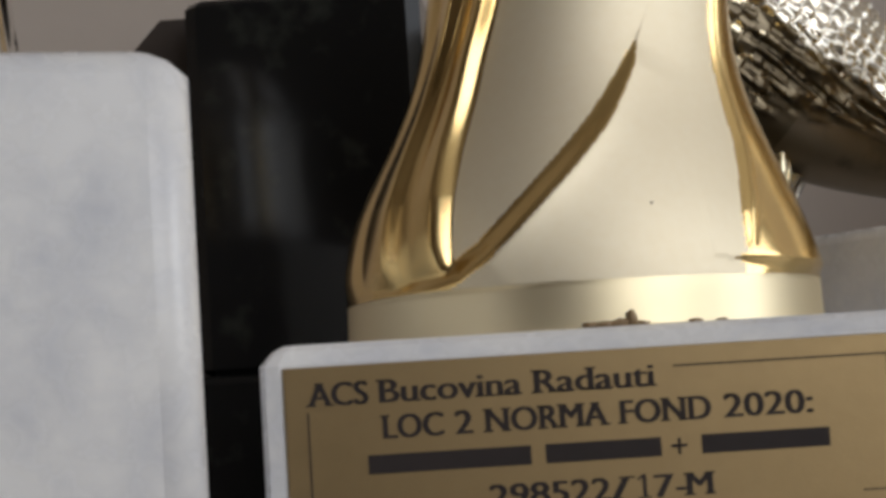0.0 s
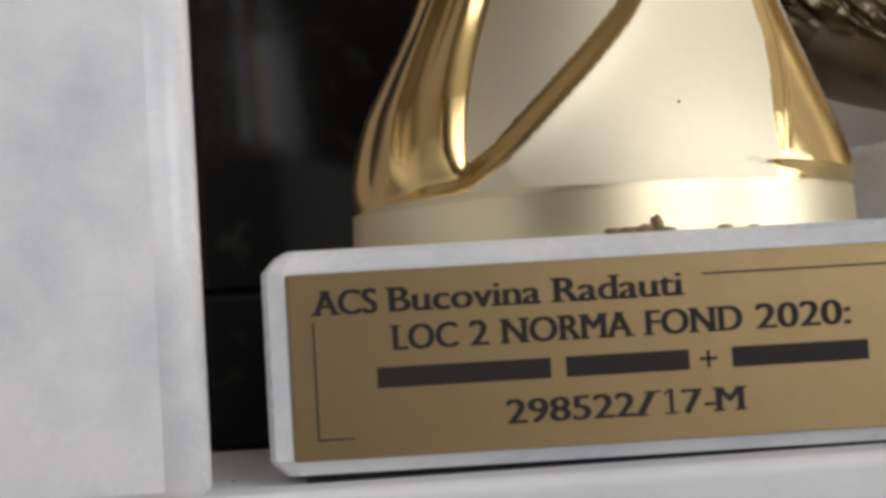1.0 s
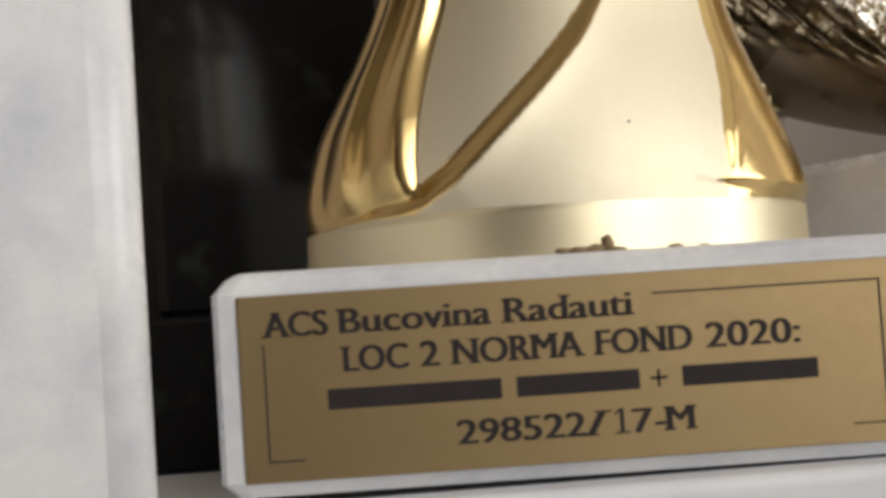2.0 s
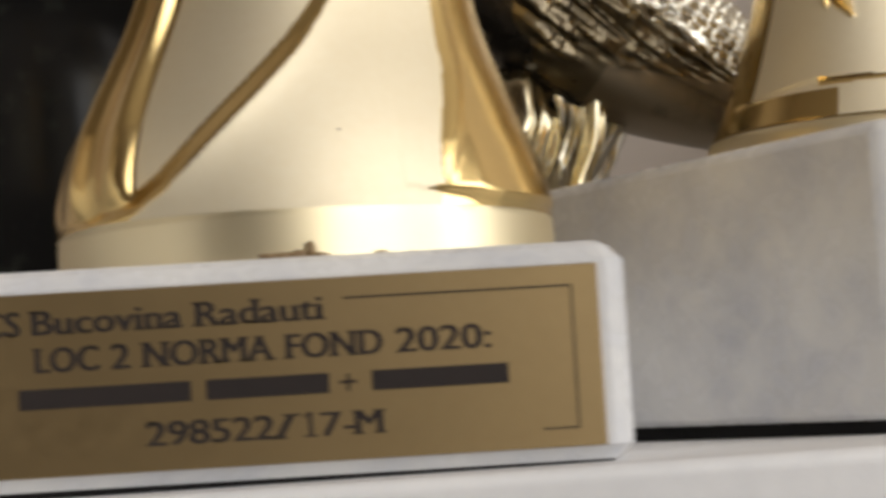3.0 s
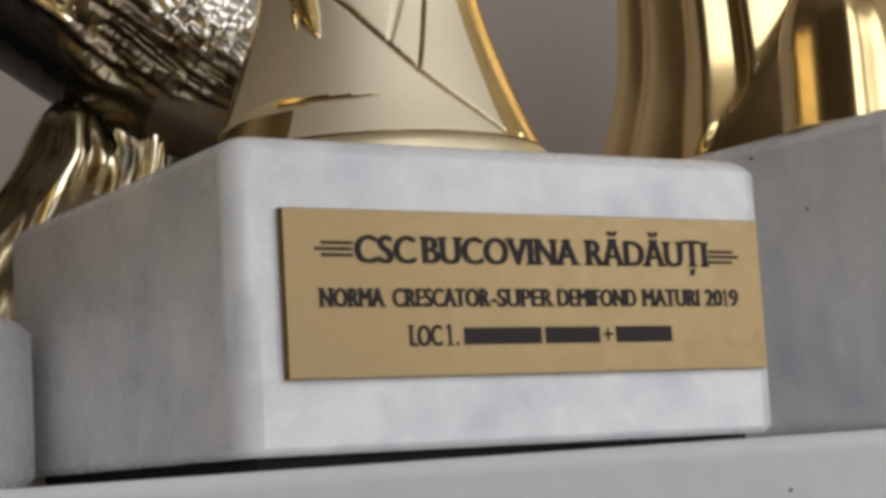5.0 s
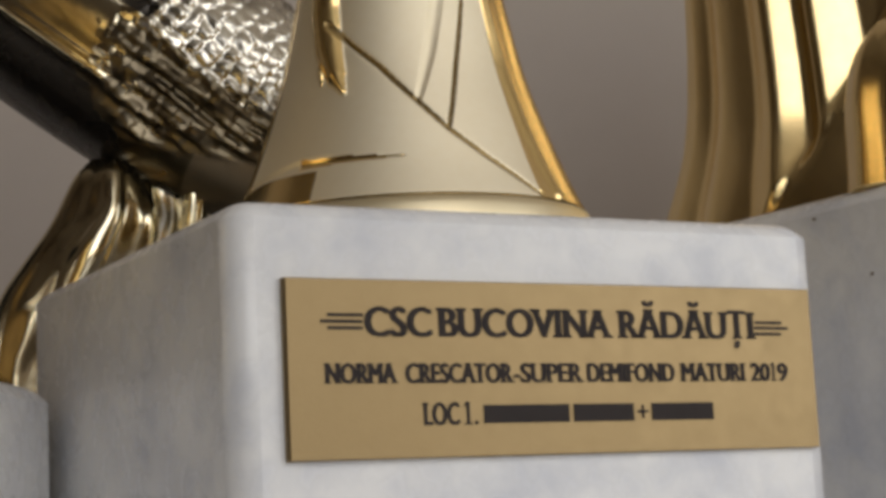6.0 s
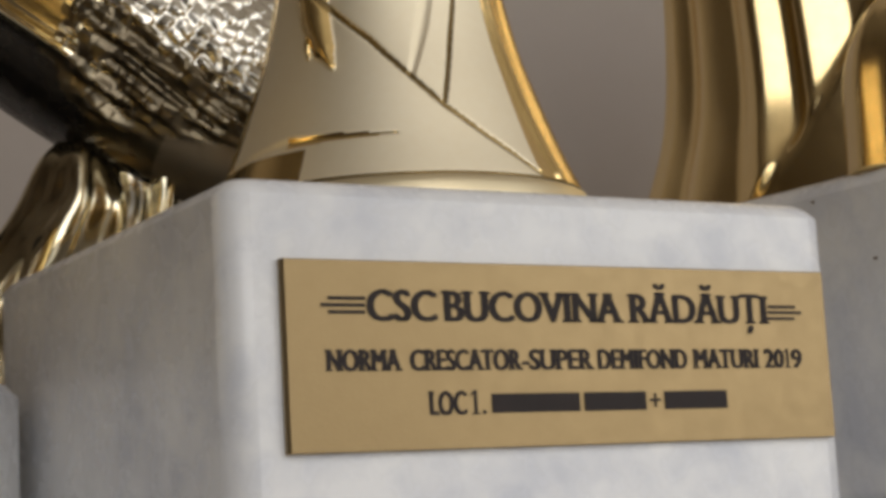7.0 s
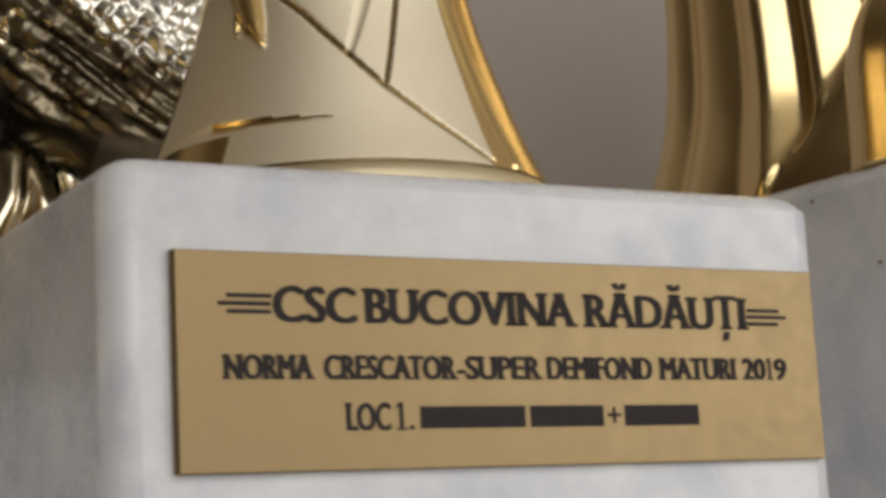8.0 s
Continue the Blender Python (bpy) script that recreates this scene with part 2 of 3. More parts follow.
# ---- the setting ----
bm = box(-1.6, 2.2, 0.300, 0.39, -1.25, 1.95)
tagged(finish("wall_back", bm, WALL), "plain taupe painted wall behind the shelf", "wall", kind="structure")
# unseen room shell, added to shape bounce light and reflections
tagged(finish("wall_left", box(-1.72, -1.6, FRONT_Y, 0.39, -1.25, 1.95), DIM), "unseen wall, dark to cut bounce light", "wall", kind="structure")
tagged(finish("floor", box(-1.72, 2.32, FRONT_Y - 0.12, 0.39, -1.35, -1.25), WOOD), "unseen brown floor that closes the room", "floor", kind="structure")
tagged(finish("ceiling", box(-1.72, 2.32, FRONT_Y - 0.12, 0.39, 1.95, 2.05), ROOM), "unseen ceiling that closes the room", "ceiling", kind="structure")


def joined(boxes):
    bm = bmesh.new()
    for b in boxes:
        one = box(*b)
        me = bpy.data.meshes.new("tmp")
        one.to_mesh(me)
        one.free()
        bm.from_mesh(me)
        bpy.data.meshes.remove(me)
    return bm


wx0, wx1, wz0, wz1 = WIN_X - WIN_W / 2, WIN_X + WIN_W / 2, WIN_Z - WIN_H / 2, WIN_Z + WIN_H / 2
ya, yb = FRONT_Y - 0.12, FRONT_Y
bm = joined(((-1.72, wx0, ya, yb, -1.25, 1.95), (wx1, 2.32, ya, yb, -1.25, 1.95), (wx0, wx1, ya, yb, -1.25, wz0), (wx0, wx1, ya, yb, wz1, 1.95)))
tagged(finish("wall_front", bm, DIM), "unseen wall with a window opening, dark to cut bounce light", "wall", kind="structure")
sy0, sy1, sz0, sz1 = SIDE_Y - SIDE_W / 2, SIDE_Y + SIDE_W / 2, SIDE_Z - SIDE_H / 2, SIDE_Z + SIDE_H / 2
xa, xb = SIDE_X, SIDE_X + 0.12
bm = joined(((xa, xb, FRONT_Y, sy0, -1.25, 1.95), (xa, xb, sy1, 0.39, -1.25, 1.95), (xa, xb, sy0, sy1, -1.25, sz0), (xa, xb, sy0, sy1, sz1, 1.95)))
tagged(finish("wall_right", bm, ROOM), "unseen wall with a window opening that closes the room", "wall", kind="structure")

# shelf with a rounded front edge
SHELF_Y, SHELF_T, SHELF_R = -0.0075, 0.032, 0.0016


def shelf_z(x):
    """The board dips slightly towards its left end."""
    return -0.00115 + 0.0090 * (x - 0.020)


prof = [(0.300, 0.0)]
for k in range(7):
    a = radians(90 + 15 * k)
    prof.append((SHELF_Y + SHELF_R + SHELF_R * math.cos(a), -SHELF_R + SHELF_R * math.sin(a)))
prof += [(SHELF_Y, -SHELF_T), (0.300, -SHELF_T)]
bm = bmesh.new()
left = [bm.verts.new((-0.45, y, z + shelf_z(-0.45))) for y, z in prof]
right = [bm.verts.new((0.65, y, z + shelf_z(0.65))) for y, z in prof]
for k in range(len(prof)):
    k2 = (k + 1) % len(prof)
    bm.faces.new((left[k], left[k2], right[k2], right[k]))
bm.faces.new(left[::-1])
bm.faces.new(right)
shelf = finish("shelf", bm, SHELF)
tagged(shelf, "white painted shelf board with small brown specks", "shelf", kind="structure")

# ---- trophy with the low marble base and the folded gold bell ----
trophy = base_empty("trophy", pose(0.038, 0.036, 0), "gold bell-shaped trophy on a low white marble base with engraved plate", "trophy", "trophies on the shelf")
off = Matrix.Translation((-0.038, -0.036, 0))


def under(ob, m=off):
    ob.matrix_local = m
    return ob


under(finish("marble_base", block(-0.0026, 0.0731, 0.0, 0.0725, -0.0004, 0.0229, 0.0022, 0.0022, 0.0016, steps=2), MARBLE, trophy, "white marble base with bevelled edges"))
# thin black layer between base and shelf
under(finish("under_layer", box(0.001, 0.071, 0.003, 0.069, -0.0012, -0.0003), MATT_BLACK, trophy, "thin black layer under the base"))
plate = under(finish("name_plate", block(0.0, 0.070, -0.0006, 0.0002, 0.0011, 0.0203, 0.0002, 0.0001), BRASS, trophy, "brass plate with dark printed lines"))
face = pose(0, -0.00066, 0)
for word, x0, x1 in (("ACS", 2.8, 9.2), ("Bucovina", 10.6, 26.1), ("Radauti", 27.7, 40.8)):
    lettering(word, x0, x1, 15.95, 18.6, face, plate, 2)
for word, x0, x1 in (("LOC", 10.8, 17.3), ("2", 18.7, 20.5), ("NORMA", 22.1, 35.4), ("FOND", 37.0, 46.9), ("2020:", 48.5, 58.3)):
    lettering(word, x0, x1, 12.0, 14.7, face, plate, 2)
for x0, x1 in ((8.9, 26.8), (28.4, 41.2), (45.7, 60.0)):
    bar(x0, x1, 8.2, 10.3, face, plate)
bar(42.3, 44.1, 9.1, 9.4, face, plate)
bar(43.05, 43.35, 8.3, 10.1, face, plate)
for word, x0, x1 in (("298522", 22.0, 35.2), ("/", 35.4, 37.4), ("7", 40.2, 42.2), ("-", 42.6, 43.5), ("M", 43.8, 46.5)):
    lettering(word, x0, x1, 3.75, 6.35, face, plate, 2)
figure_one(38.3, 39.8, 3.75, 6.35, face, plate)
for x0, x1, z0, z1 in ((43.1, 67.2, 17.95, 18.15), (67.0, 67.2, 3.1, 18.0), (63.3, 67.05, 3.05, 3.22), (2.5, 2.68, 3.3, 15.3), (2.5, 6.2, 3.15, 3.32)):
    bar(x0, x1, z0, z1, face, plate, "printed_line")

PROFILE_1 = eased([(22.9, 30.9), (28.0, 30.8), (31, 30.6), (36, 29.4), (40, 28.0), (44.7, 25.9), (50, 23.4), (55, 21.5), (60, 20.3),
                   (66, 19.7), (80, 19.2), (90, 18.0), (94, 15.0)], 1.8)
PANEL_EDGE = eased([(28, -34), (31.5, -36), (36, -37), (47, -38.5), (58, -36.5), (65, -30.5), (80, -21)])
RIGHT_EDGE = eased([(28, 32), (31, 33), (35, 35.5), (45, 43.5), (55, 49), (66, 56), (80, 61)])
DIAGONAL = [(-60, 29.2, 0.3), (-50, 29.2, 0.7), (-42.6, 29.8, 1.0), (-34, 30.6, 1.0), (-28, 32.6, 1.0), (-22.4, 35.5, 0.95), (-11.7, 41.2, 0.85),
            (1.2, 48, 0.7), (13.3, 55.3, 0.4), (17, 58, 0.1)]
RIGHT_FOLD = [(59, 70, 0.8), (50.5, 55, 0.8), (45.5, 45, 0.9), (37.5, 36, 0.9), (35, 32, 0.6), (35, 30.5, 0.3)]
RIGHT_FOOT = [(30, 30.4, 0.2), (35, 30.2, 0.5), (42, 29.7, 0.9), (48, 29.2, 1.0), (57.8, 29.0, 1.0), (75, 29.6, 0.6), (90, 30, 0.2)]


LEFT_FOLDS = eased([(-3, 0), (0, 0), (3.6, 1.8), (4.6, 1.9), (13, 0.7), (16, 0.8), (19.5, 1.9), (22, 1.7), (34, 0.4), (40, 0.8), (48, 0.9), (60, 0.3), (90, 0.2)], 0.6)


def bell_one(a, z):
    r = interp(z, PROFILE_1)
    if a > 180:
        a -= 360
    # the neck leans a little to one side
    r += 2.2 * min(1.3, max(0.0, (z - 40) / 28)) * math.sin(radians(a))
    slot = 0
    if z < 28.4:
        return r, 2
    edge, right_edge = interp(z, PANEL_EDGE), interp(z, RIGHT_EDGE)
    d, on_d = step(a, z, r, DIAGONAL, 3.7, 1.8, 3.0, -1)
    f = ridge(a, z, r, RIGHT_FOLD, 1.7, 0.9)
    g, on_g = step(a, z, r, RIGHT_FOOT, 2.6, 1.1, 6.0) if a > 24 else (0.0, False)
    out = max(d, f, g)
    if on_d or on_g or f > 0.05:
        slot = 1
    if a < edge:
        s = edge - a
        out = max(out, (1 - math.exp(-((z - 28.4) / 2.6) ** 2)) * LEFT_FOLDS(s + 1.6 * math.sin(z * 0.08)))
        slot = 1
    if a > right_edge:
        s = a - right_edge
        out = max(out, min(1.0, s / 5) * (-0.3 + 0.4 * math.sin(radians(s * 11 + 20))))
        slot = 1
    return r + out, slot


def bend_one(a, z):
    """Runs the mesh along both edges of the satin panel."""
    if a > 100:
        return a
    return interp(a, [(-100, -100), (-36, interp(z, PANEL_EDGE)), (44, interp(z, RIGHT_EDGE)), (100, 100)])


around = [-100 + 64 * k / 90 for k in range(90)] + [-36 + 80 * k / 190 for k in range(190)] + [44 + 56 * k / 70 for k in range(70)] + [100 + 160 * k / 40 for k in range(40)]
levels1 = [22.9, 23.2, 23.8, 24.6, 25.4, 26.2, 27, 27.8, 28.2, 28.5] + [28.8 + 0.34 * k for k in range(135)] + [76 + 2 * k for k in range(10)]
turned("bell_body", levels1, around, bell_one, trophy, [SATIN, GOLD, PALE], bend_one)


# ---- trophy with the square marble base turned away, gold bell with creases ----
turn2 = math.degrees(math.atan2(0.533, 0.846))
B2 = pose(0.1123, 0.0227, 0, 0, 0, turn2)
centre2 = B2.inverted() @ Vector((0.1214, 0.077, 0))
trophy2 = base_empty("trophy", pose(0.1214, 0.077, 0, 0, 0, turn2), "gold creased bell trophy on a square white marble block", "trophy", "trophies on the shelf")
off2 = Matrix.Translation(-centre2)
under(finish("marble_base", block(-0.0055, 0.0722, 0.0004, 0.0775, 0.0014, 0.0374, 0.0029, 0.0018, 0.0009, steps=3), MARBLE, trophy2, "square white marble block with bevelled edges", "bevel"), off2)
under(finish("under_layer", box(-0.002, 0.069, 0.004, 0.074, -0.0006, 0.0015), MATT_BLACK, trophy2, "black layer under the block"), off2)
plate2 = under(finish("name_plate", block(0.0, 0.070, -0.0006, 0.0005, 0.0097, 0.0290, 0.0002, 0.0001), BRASS, trophy2, "brass plate with dark printed lines"), off2)
for word, x0, x1 in (("CSC", 9.4, 17.2), ("BUCOVINA", 18.4, 40.3), ("RĂDĂUȚI", 41.9, 60.7)):
    lettering(word, x0, x1, 22.8, 26.1, face, plate2, 3, spread=0.22)
for word, x0, x1 in (("NORMA", 4.6, 12.7), ("CRESCATOR", 14.0, 27.1), ("-SUPER", 27.4, 36.2), ("DEMIFOND", 37.1, 48.9), ("MATURI", 50.1, 59.0),
                     ("20", 60.1, 62.8), ("9", 64.1, 65.5)):
    lettering(word, x0, x1, 17.75, 19.95, face, plate2, 3, spread=0.155)
figure_one(63.0, 63.9, 17.75, 19.95, face, plate2)
lettering("LOC", 16.0, 20.2, 13.2, 15.7, face, plate2, 3)
figure_one(20.8, 21.9, 13.2, 15.7, face, plate2)
bar(22.15, 22.55, 13.2, 13.6, face, plate2, "lettering")
for x0, x1 in ((23.3, 34.3), (34.9, 43.0), (45.5, 54.2)):
    bar(x0, x1, 13.3, 15.3, face, plate2)
bar(43.5, 45.0, 14.2, 14.5, face, plate2)
bar(44.1, 44.4, 13.6, 15.1, face, plate2)
for x0, x1, z0 in ((4.9, 9.1, 25.05), (4.1, 9.0, 24.35), (4.9, 9.0, 23.65), (61.2, 65.2, 24.75), (61.1, 66.1, 24.1), (61.0, 65.0, 23.4)):
    bar(x0, x1, z0 - 0.16, z0 + 0.2, face, plate2, "printed_line")

PROFILE_2 = eased([(37.3, 25.4), (38.5, 25.6), (40, 25.4), (43, 24.0), (47, 22.1), (52, 20.2), (60, 17.4), (64, 16.3), (72, 14.6), (76, 13.9), (90, 12.6), (98, 11)], 1.6)
FOLD_A = [(38.2, 70.8, 0.9), (28.8, 61.1, 1.0), (20.9, 52.0, 0.9)]
FOLD_B = [(23.8, 70.4, 0.9), (16.9, 62.5, 0.8), (10.0, 55.5, 0.4)]
CREASE = [(-75, 46.5, 0.3), (-50, 47.6, 0.5), (-33.9, 48.3, 0.9), (-14, 48.2, 0.7), (4.6, 48.1, 0.15)]
FLUTE = [(54, 76, 0.8), (56, 62, 0.9), (57, 52, 1.0), (60, 44, 1.0)]
NOTCH = [(-38, 76, 1.0), (-36, 70, 1.0), (-31, 64.8, 0.9), (-24.5, 60.4, 0.6), (-19.4, 57.6, 0.12)]
NOTCH_SIDE = [(-31, 64.8, 0.7), (-33, 61.5, 0.5), (-31, 59.2, 0.1)]
SEAM_LINE = [(-30, 67.5, 1.0), (-21.3, 65, 1.0), (-5.3, 60.9, 1.0), (10.6, 55.5, 1.0), (20.7, 51.8, 1.0), (33.2, 48.0, 1.0), (50, 43.4, 1.0)]


def bell_two(a, z):
    r = interp(z, PROFILE_2)
    if a > 180:
        a -= 360
    a += turn2
    slot = 0
    if z < 42.6:
        return r + 0.15, 2
    if z < 42.95:
        return r - 0.30, 3
    line_z = interp(a, [(-30, 67.5), (-21.3, 65), (-5.3, 60.9), (10.6, 55.5), (20.7, 51.8), (33.2, 48.0), (50, 43.4)])
    cut = ridge(a, z, r, SEAM_LINE, 0.42, 0.4)
    if z > line_z:
        cut = max(cut, ridge(a, z, r, FOLD_A, 0.40, 0.4))
    r -= cut
    if z > line_z:
        r -= ridge(a, z, r, FOLD_B, 1.2, 0.45)
    c = ridge(a, z, r, CREASE, 0.9, 0.7)
    r -= 0.6 * c
    n = max(ridge(a, z, r, NOTCH, 2.6, 1.4), ridge(a, z, r, NOTCH_SIDE, 1.3, 1.0))
    f = ridge(a, z, r, FLUTE, 1.7, 0.6)
    # along the crease the deeper polished gold stands in for its shade
    if n > 0.15 or f > 0.12 or (c > 0.20 and a > -34) or a > 50 or a < -64 or (z < 47.2 and a < -26):
        slot = 1
    if cut > 0.12:
        slot = 3
    return r + n + f, slot


levels = [37.3, 37.6, 38.5, 39.5, 40.5, 41.5, 42.5, 42.65, 42.8, 42.95, 43.05, 43.3] + [43.5 + 0.24 * k for k in range(160)] + [82 + 2 * k for k in range(8)]
around2 = [-135 + 220 * k / 400 for k in range(400)] + [85 + 140 * k / 36 for k in range(36)]
turned("bell_body", levels, around2, bell_two, trophy2, [SATIN, GOLD, PALE, GROOVE])

# ---- tall marble base trophy beside the shelf's open end ----
trophy3 = base_empty("trophy", pose(-0.0054, -0.030, shelf_z(-0.05), 0, 0, 12), "chrome and gold trophy on a tall white marble block", "trophy", "trophies on the shelf")
finish("marble_base", block(-0.085, 0.0, 0.0, 0.072, 0.0002, 0.0525, 0.0046, 0.0026, steps=6), MARBLE, trophy3, "tall white marble block with worn edges", "bevel")
CUP = [(52.4, 28), (53, 28.6), (54.5, 29.0), (58, 27.6), (64, 27.0), (80, 26), (92, 22)]


def cup_three(a, z):
    return interp(z, CUP) + 0.5 * math.cos(radians(a * 12)), 0 if math.cos(radians(a * 12)) > -0.75 else 1


turned("cup_body", [52.4, 53, 53.6, 54.5, 56] + [58 + 2 * k for k in range(18)], [360 * k / 144 for k in range(144)], cup_three, trophy3, [CHROME, GOLD]).location = (-0.043, 0.036, 0)

# ---- black marble trophy behind ----
black = base_empty("black_trophy", pose(0.002, 0.102, shelf_z(0.0), 0, 0, -7), "polished black marble trophy, upright slab on a plinth", "trophy", "trophies on the shelf")
finish("plinth", block(-0.050, 0.046, -0.018, 0.040, 0.0, 0.0235, 0.0012, 0.0012), BLACK, black)
finish("upright_slab", block(-0.0185, 0.0205, -0.011, 0.017, 0.0235, 0.0855, 0.0022, 0.0012), BLACK, black)

wing = bmesh.new()
outline = ((-0.0460, 0.0235), (-0.0186, 0.0235), (-0.0186, 0.0855), (-0.0252, 0.0855), (-0.0460, 0.0640))
ring_f = [wing.verts.new((x, 0.002, z)) for x, z in outline]
ring_b = [wing.verts.new((x, 0.010, z)) for x, z in outline]
wing.faces.new(ring_f)
wing.faces.new(ring_b[::-1])
for k in range(5):
    wing.faces.new((ring_f[k], ring_b[k], ring_b[(k + 1) % 5], ring_f[(k + 1) % 5]))
finish("side_wing", wing, BROWN, black, "dark brown slanted side slab")

# ---- polished gold trophy on a tall marble block ----
turn4 = math.degrees(math.atan2(0.596, 0.803))
LOBE_AT = Vector((0.1942, 0.1030, 0.0))
corner4, bell4_at = Vector((0.197, 0.080, 0.0)), Vector((0.2045, 0.1850, 0.0))
trophy4 = base_empty("trophy", pose(bell4_at.x, bell4_at.y, 0), "polished gold draped trophy on a large marble block", "trophy", "trophies on the shelf")
base4 = finish("marble_base", block(0.0, 0.137, 0.0, 0.150, 0.0006, 0.0480, 0.0036, 0.0026, steps=5), MARBLE, trophy4, "large white marble block", "bevel")
base4.matrix_local = pose(corner4.x - bell4_at.x, corner4.y - bell4_at.y, 0, 0, 0, turn4)
PROFILE_4 = eased([(47.9, 45.0), (54, 43.4), (60, 41.4), (66, 39.2), (72, 37.4), (80, 36.2), (92, 35.4), (112, 35.0), (140, 30)], 2.4)
SWEEP = eased([(-180, 150), (-30, 124), (-10, 108), (10, 92), (25, 76), (40, 60), (46, 53), (60, 46), (180, 40)], 2.0)
FOLDS_4 = eased([(-200, 0), (-100, 0), (-90, 0.9), (-82, -0.7), (-74, 1.5), (-66, -0.7), (-58, 0.9), (-45, 0.2), (-38, 3.3), (-37, 3.4), (-29.8, -0.3), (-28.8, -0.3),
                 (-25.6, 2.2), (-24.6, 2.4), (-12, -1.4), (-6, -1.2), (6, 0.4), (20, -0.4), (40, 0.5), (60, -0.3), (200, 0)], 0.9)


def bell_four(a, z):
    """Vertical drapery folds, cut by one sweeping hem that climbs round the front."""
    if a > 180:
        a -= 360
    r = interp(z, PROFILE_4)
    hem = z - SWEEP(9 - a)
    r += FOLDS_4(a + 0.15 * (z - 75)) / (1 + math.exp(max(-40.0, min(40.0, -hem / 0.6))))
    r += 2.2 / (1 + math.exp(min(40.0, hem / 0.8))) * math.exp(-max(0.0, -hem) / 22.0)
    return r, 0


turned("bell_body", [47.9 + 0.75 * k for k in range(105)] + [127 + 2 * k for k in range(7)], [-110 + 200 * k / 260 for k in range(260)] + [90 + 160 * k / 30 for k in range(30)],
       bell_four, trophy4, [MIRROR])
dome = turned("foot_lobe", [47.9 + 0.5 * k for k in range(54)], [3.75 * k for k in range(96)],
              lambda a, z: (9.4 * max(0.02, 1 - max(0.0, (z - 58) / 16.5) ** 2.2) ** 0.5 * (1 + 0.05 * math.exp(-(z - 47.9) / 5)) + 0.5 * abs(math.cos(radians(a * 3))) ** 6, 0), trophy4, [MIRROR])
dome.location = LOBE_AT - bell4_at


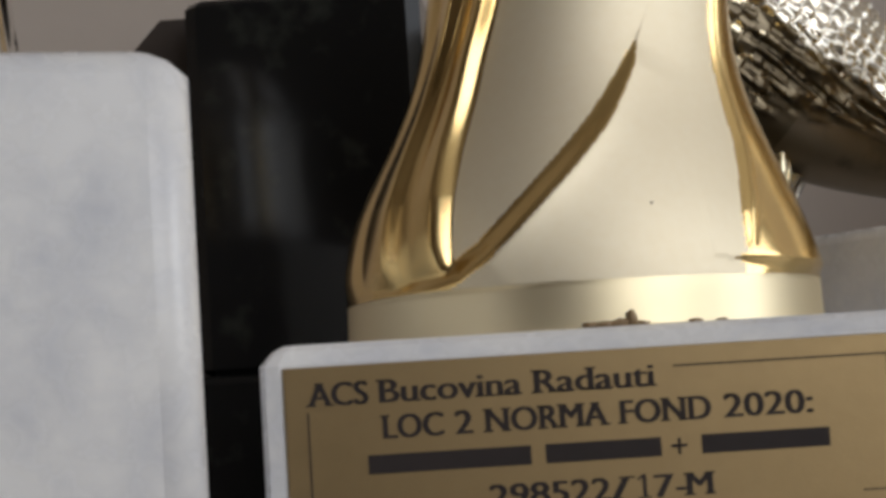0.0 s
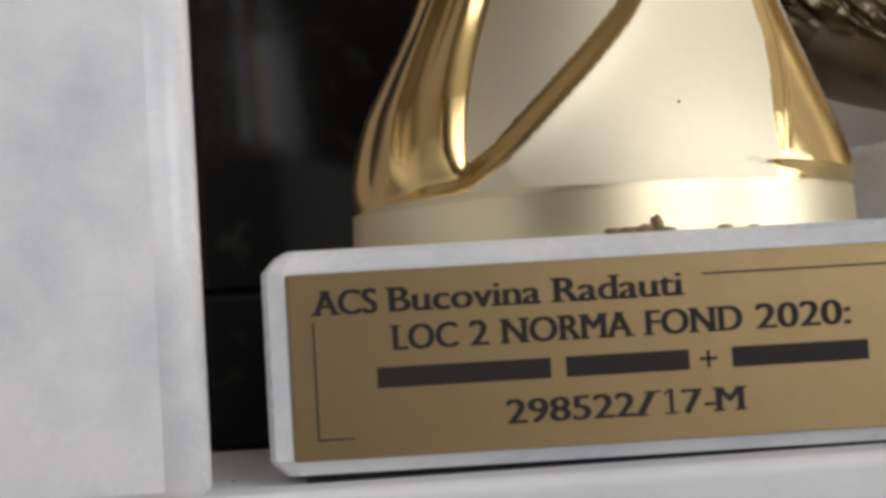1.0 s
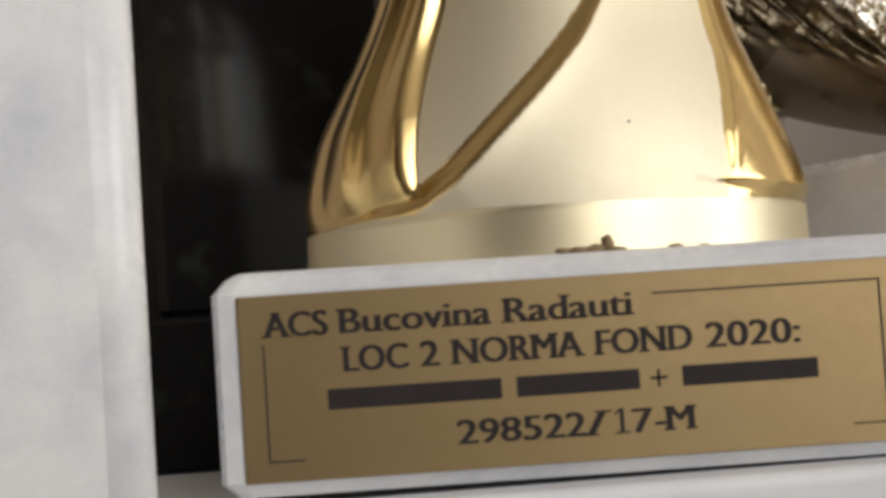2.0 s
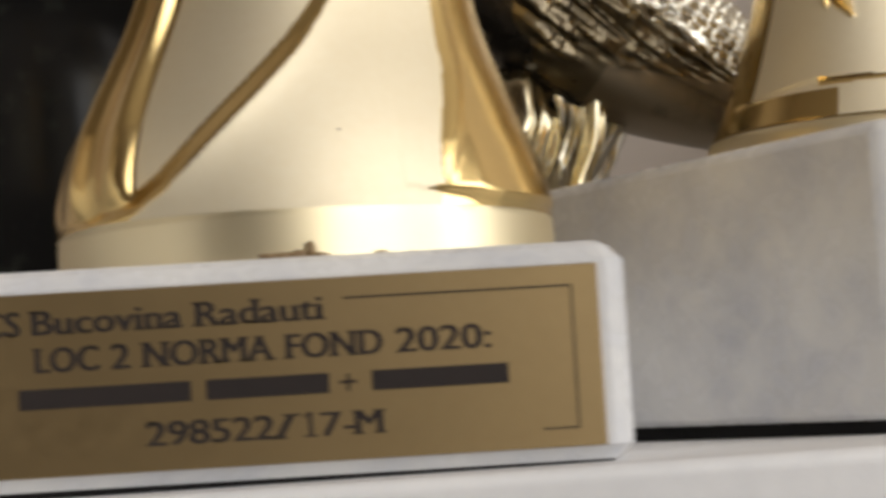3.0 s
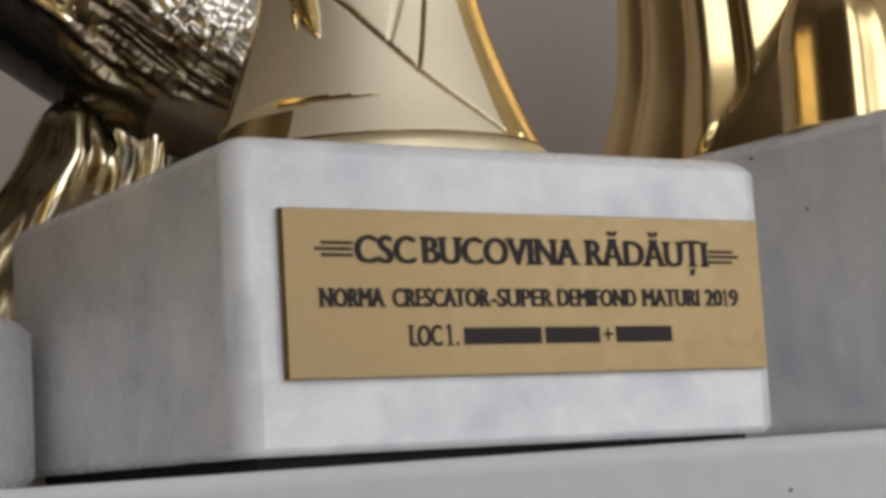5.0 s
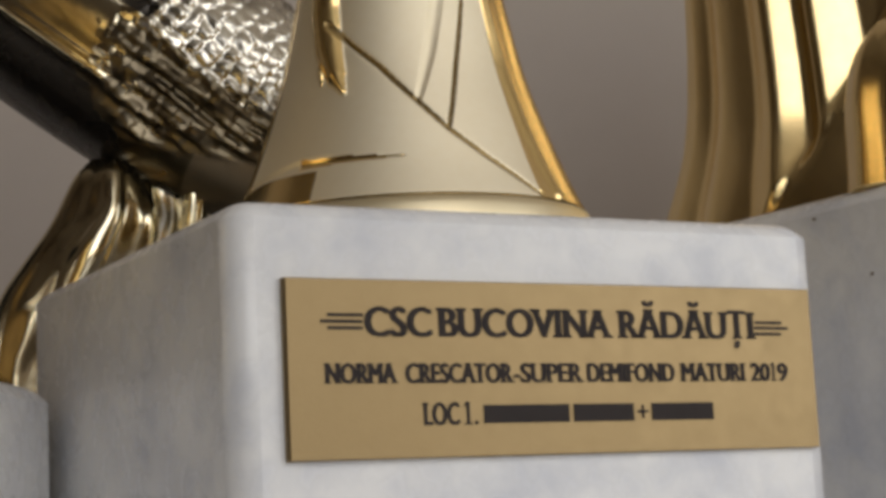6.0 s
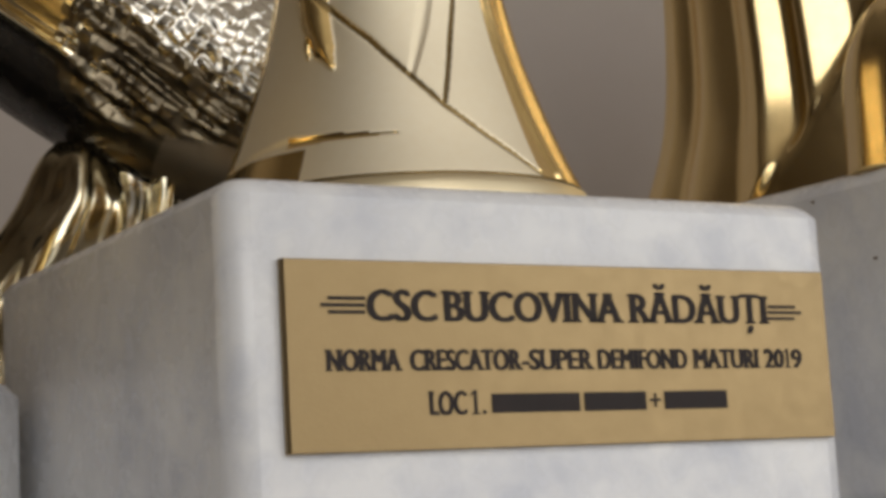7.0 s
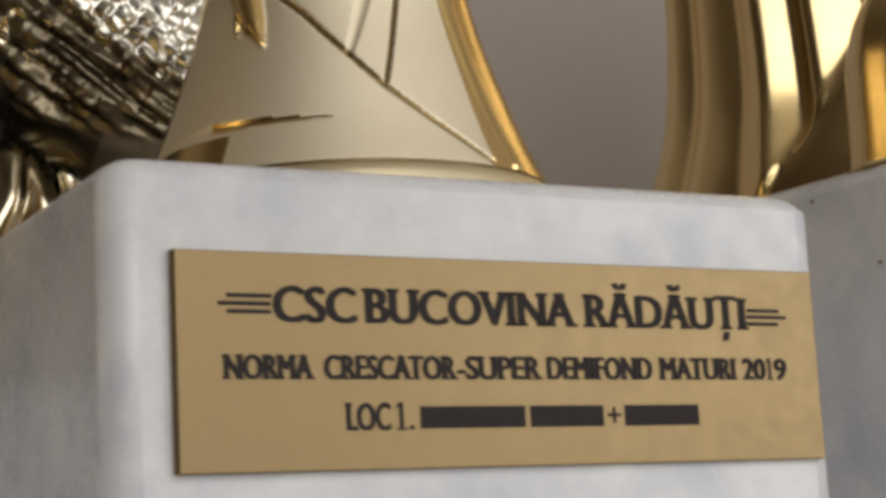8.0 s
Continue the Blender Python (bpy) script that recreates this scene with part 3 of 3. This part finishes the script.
# ---- bronze bird statue on flared legs ----
def bird_statue():
    verts, faces, slots = [], [], []

    def sheet(rows, slot):
        n0, n = len(verts), len(rows[0])
        for row in rows:
            verts.extend(row)
        for i in range(len(rows) - 1):
            for k in range(n):
                k2 = (k + 1) % n
                faces.append((n0 + i * n + k, n0 + i * n + k2, n0 + (i + 1) * n + k2, n0 + (i + 1) * n + k))
                slots.append(slot(i / (len(rows) - 1), k / n))
        faces.append(tuple(n0 + k for k in range(n))[::-1])
        faces.append(tuple(n0 + (len(rows) - 1) * n + k for k in range(n)))
        slots.extend((0, 0))

    line_x = eased([(-2, 18), (0, 26), (14, 62), (24, 85), (31, 100), (37, 112), (47, 132), (49, 136)], 2.0)
    line_z = eased([(-2, 127), (0, 121), (14, 93), (24, 75), (31, 63), (37, 56), (47, 50), (49, 49)], 2.0)
    girth = eased([(0, 14), (10, 19), (30, 21), (48, 20.5), (60, 17.5), (70, 13), (80, 9.5), (90, 8.5), (101, 8)], 4.0)
    length = 135.0

    def spine(u):
        return Vector((line_x(u * 47), 120, line_z(u * 47)))

    def plumage_edge(u):
        """Where the feathers end above the smooth belly, coloured dark for its reflections; they reach further down
        towards the tail.
        """
        return -0.42 - 0.48 * min(1.0, max(0.0, (u - 0.40) / 0.14))

    def on_tail(u, nx):
        return u > 0.58 and nx < -0.55 + 3.0 * (u - 0.58)

    def plumage(u, v):
        nx = math.cos(2 * math.pi * v)
        wob = 0.05 * noise.noise(Vector((u * 26, nx * 5, 3.0))) + 0.06 * noise.noise(Vector((u * 45, v * 60, 1.0)))
        if on_tail(u, nx + 0.6 * wob):
            return 2
        if u < 0.44 + wob and -0.44 < nx < 0.30:
            return 3 if nx < 0.14 else 1
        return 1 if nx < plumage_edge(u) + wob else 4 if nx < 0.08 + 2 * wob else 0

    rows = []
    for i in range(421):
        u = i / 420
        c, r0, row = spine(u), girth(u * 100), []
        axis = (spine(u + 0.01) - spine(u - 0.01)).normalized()
        front = Vector((0, -1, 0))
        up = front.cross(axis)
        up = up if up.z > 0 else -up
        for k in range(320):
            v = 2 * math.pi * k / 320
            nx, ny = math.cos(v), math.sin(v)
            r, deg = r0, math.degrees(v)
            low = plumage_edge(u) if u > 0.42 else 0.24
            tail = 0.55 - 3.0 * (u - 0.58) + nx if u > 0.50 else 1.0
            scaled = max(0.0, min(1.0, (nx - low) * 5)) * max(0.0, min(1.0, tail * 4 + 0.2))
            if scaled:
                warp = noise.noise(Vector((u * 45, deg * 0.09, 1.0))) * 0.45
                cell = u * length / 2.7 + warp
                line = math.floor(cell)
                fr = cell - line
                b = (deg / 8.0 + warp + 0.5 * (line % 2)) % 1.0 - 0.5
                big = 0.8 + 0.4 * noise.noise(Vector((line * 3.1, math.floor(deg / 8.0) * 1.7, 0)))
                r += scaled * big * (0.95 if nx > 0.1 else 0.55) * (fr ** 0.8) * max(0.0, 1 - (2 * b) ** 2) ** 0.6
            ruff = scaled * max(0.0, min(1.0, (0.35 - nx) * 3)) * max(0.0, min(1.0, (u - 0.40) * 8))
            r += ruff * 2.2 * noise.noise(Vector((u * 12 + deg * 0.06, deg * 0.22 - u * 9, 0.0)))
            r += ruff * 0.7 * noise.noise(Vector((u * 34, deg * 0.2, 4.0)))
            lip = math.exp(-((nx + 0.40) / 0.055) ** 2) * max(0.0, min(1.0, (0.60 - u) * 5))
            r += 1.3 * lip
            if u < 0.46:
                r -= 1.6 * math.exp(-((nx - 0.22) / 0.07) ** 2) * min(1.0, (0.46 - u) * 12)
            if nx < -0.35:
                r += 0.5 * math.cos(nx * 9)
            q = c + up * (nx * r) + front * (ny * r * 0.9)
            row.append(tuple(q * MM))
        rows.append(row)
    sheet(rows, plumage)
    # bulging fluted leg that sweeps out at its foot, thin bright rod modelled as the thigh's highlight, feathered thigh
    # behind both
    limbs = (
        (eased([(0, 62), (29, 61), (37, 61.5), (42.5, 64), (47.5, 67), (53, 70), (58, 70.5), (63, 71)], 1.5),
         eased([(0, 17), (29, 11), (37, 10), (42.5, 10), (47.5, 9.6), (53, 8.0), (58, 6.4), (61, 5.2), (63, 3.2)], 1.0), 114, 63, 5, 0.08, 3),
        (eased([(0, 76), (43, 80.5), (49, 83.2), (60, 85), (63, 85)], 1.5), eased([(0, 3), (43, 1.6), (49, 1.7), (58, 1.4), (63, 0.6)], 1.0), 113, 63, 4, 0.14, 3),
        (eased([(0, 80), (44, 80), (55, 82.5), (72, 80)], 1.5), eased([(0, 4), (40, 4.5), (48, 6.2), (56, 8.6), (72, 9)], 2.0), 122, 72, 9, 0.10, 0))
    for line, table, cy, top, flutes, depth, slot in limbs:
        rows = []
        for i in range(100):
            z, row = top * i / 99, []
            for k in range(110):
                v = 2 * math.pi * k / 110
                wander = 1.1 * noise.noise(Vector((z * 0.09, cy, v)))
                fold = math.cos(flutes * v + wander)
                fold = math.copysign(abs(fold) ** 0.7, fold)
                r = table(z) * (1 + depth * fold + 0.07 * noise.noise(Vector((math.cos(v) * 2.4, math.sin(v) * 2.4, z * 0.14))))
                if slot == 0:
                    r += 1.0 * noise.noise(Vector((v * 5, z * 0.16, 7.0)))
                row.append(((line(z) + r * math.cos(v)) * MM, (cy + r * math.sin(v) * 0.85) * MM, z * MM))
            rows.append(row)
        sheet(rows, lambda u, v, s=slot: s)
    ob = new("bird_statue", mesh_of("bird_statue", verts, faces, [BRONZE, DARK_BAND, TAIL, LEG, DUSK], True, slots))
    ob.location.z = shelf_z(0.075)
    return tagged(ob, "patinated bronze bird statue with scaled plumage and painted dark reflections", "statue")


bird_statue()

# ---- small marks ----
def lump(name, x, y, z, sx, sy, sz, mat, label, category):
    bm = bmesh.new()
    bmesh.ops.create_icosphere(bm, subdivisions=2, radius=1.0)
    for v in bm.verts:
        k = 1 + 0.5 * noise.noise(v.co * 1.7 + Vector((x * 900, y * 900, 0)))
        v.co = Vector((v.co.x * sx * k, v.co.y * sy * k, v.co.z * sz * k))
    ob = finish(name, bm, mat, None, "", True)
    ob.location = (x, y, z)
    return tagged(ob, label, category, name + "s")


for a, z, sx, sz in ((-5.5, 23.3, 0.0009, 0.0004), (-2.5, 23.2, 0.0014, 0.0005), (0.5, 23.3, 0.0015, 0.0006), (3.2, 23.8, 0.0006, 0.0011), (5.0, 23.1, 0.0010, 0.0004), (17.4, 23.1, 0.0009, 0.0004), (24.0, 23.1, 0.0008, 0.0003)):
    t = radians(a)
    lump("glue_residue", 0.038 + math.sin(t) * 0.0312, 0.036 - math.cos(t) * 0.0312, z * MM, sx, 0.0006, sz, GLUE, "brown dried glue flake at the foot of the bell", "glue residue")
for x, y, z in ((-0.0075, 0.0143, shelf_z(-0.0075)), (0.1615, SHELF_Y, -0.0049), (0.1565, SHELF_Y, -0.0066), (0.131, SHELF_Y, -0.0092)):
    lump("dirt_speck", x, y, z, 0.00022, 0.00014, 0.00017, DIRT, "small brown dirt speck on the white shelf", "dirt speck")
t = radians(10.7)
lump("dirt_speck", 0.038 + math.sin(t) * 0.0291, 0.036 - math.cos(t) * 0.0291, 0.0372, 0.00016, 0.00012, 0.00014, DIRT, "tiny dark speck on the satin gold bell", "dirt speck")
for x, y, z in ((0.1856, 0.0953, 0.0350), (0.1792, 0.1038, 0.0447)):
    lump("dirt_speck", x, y, z, 0.0003, 0.0003, 0.0002, DIRT, "small dark speck on the marble block", "dirt speck")
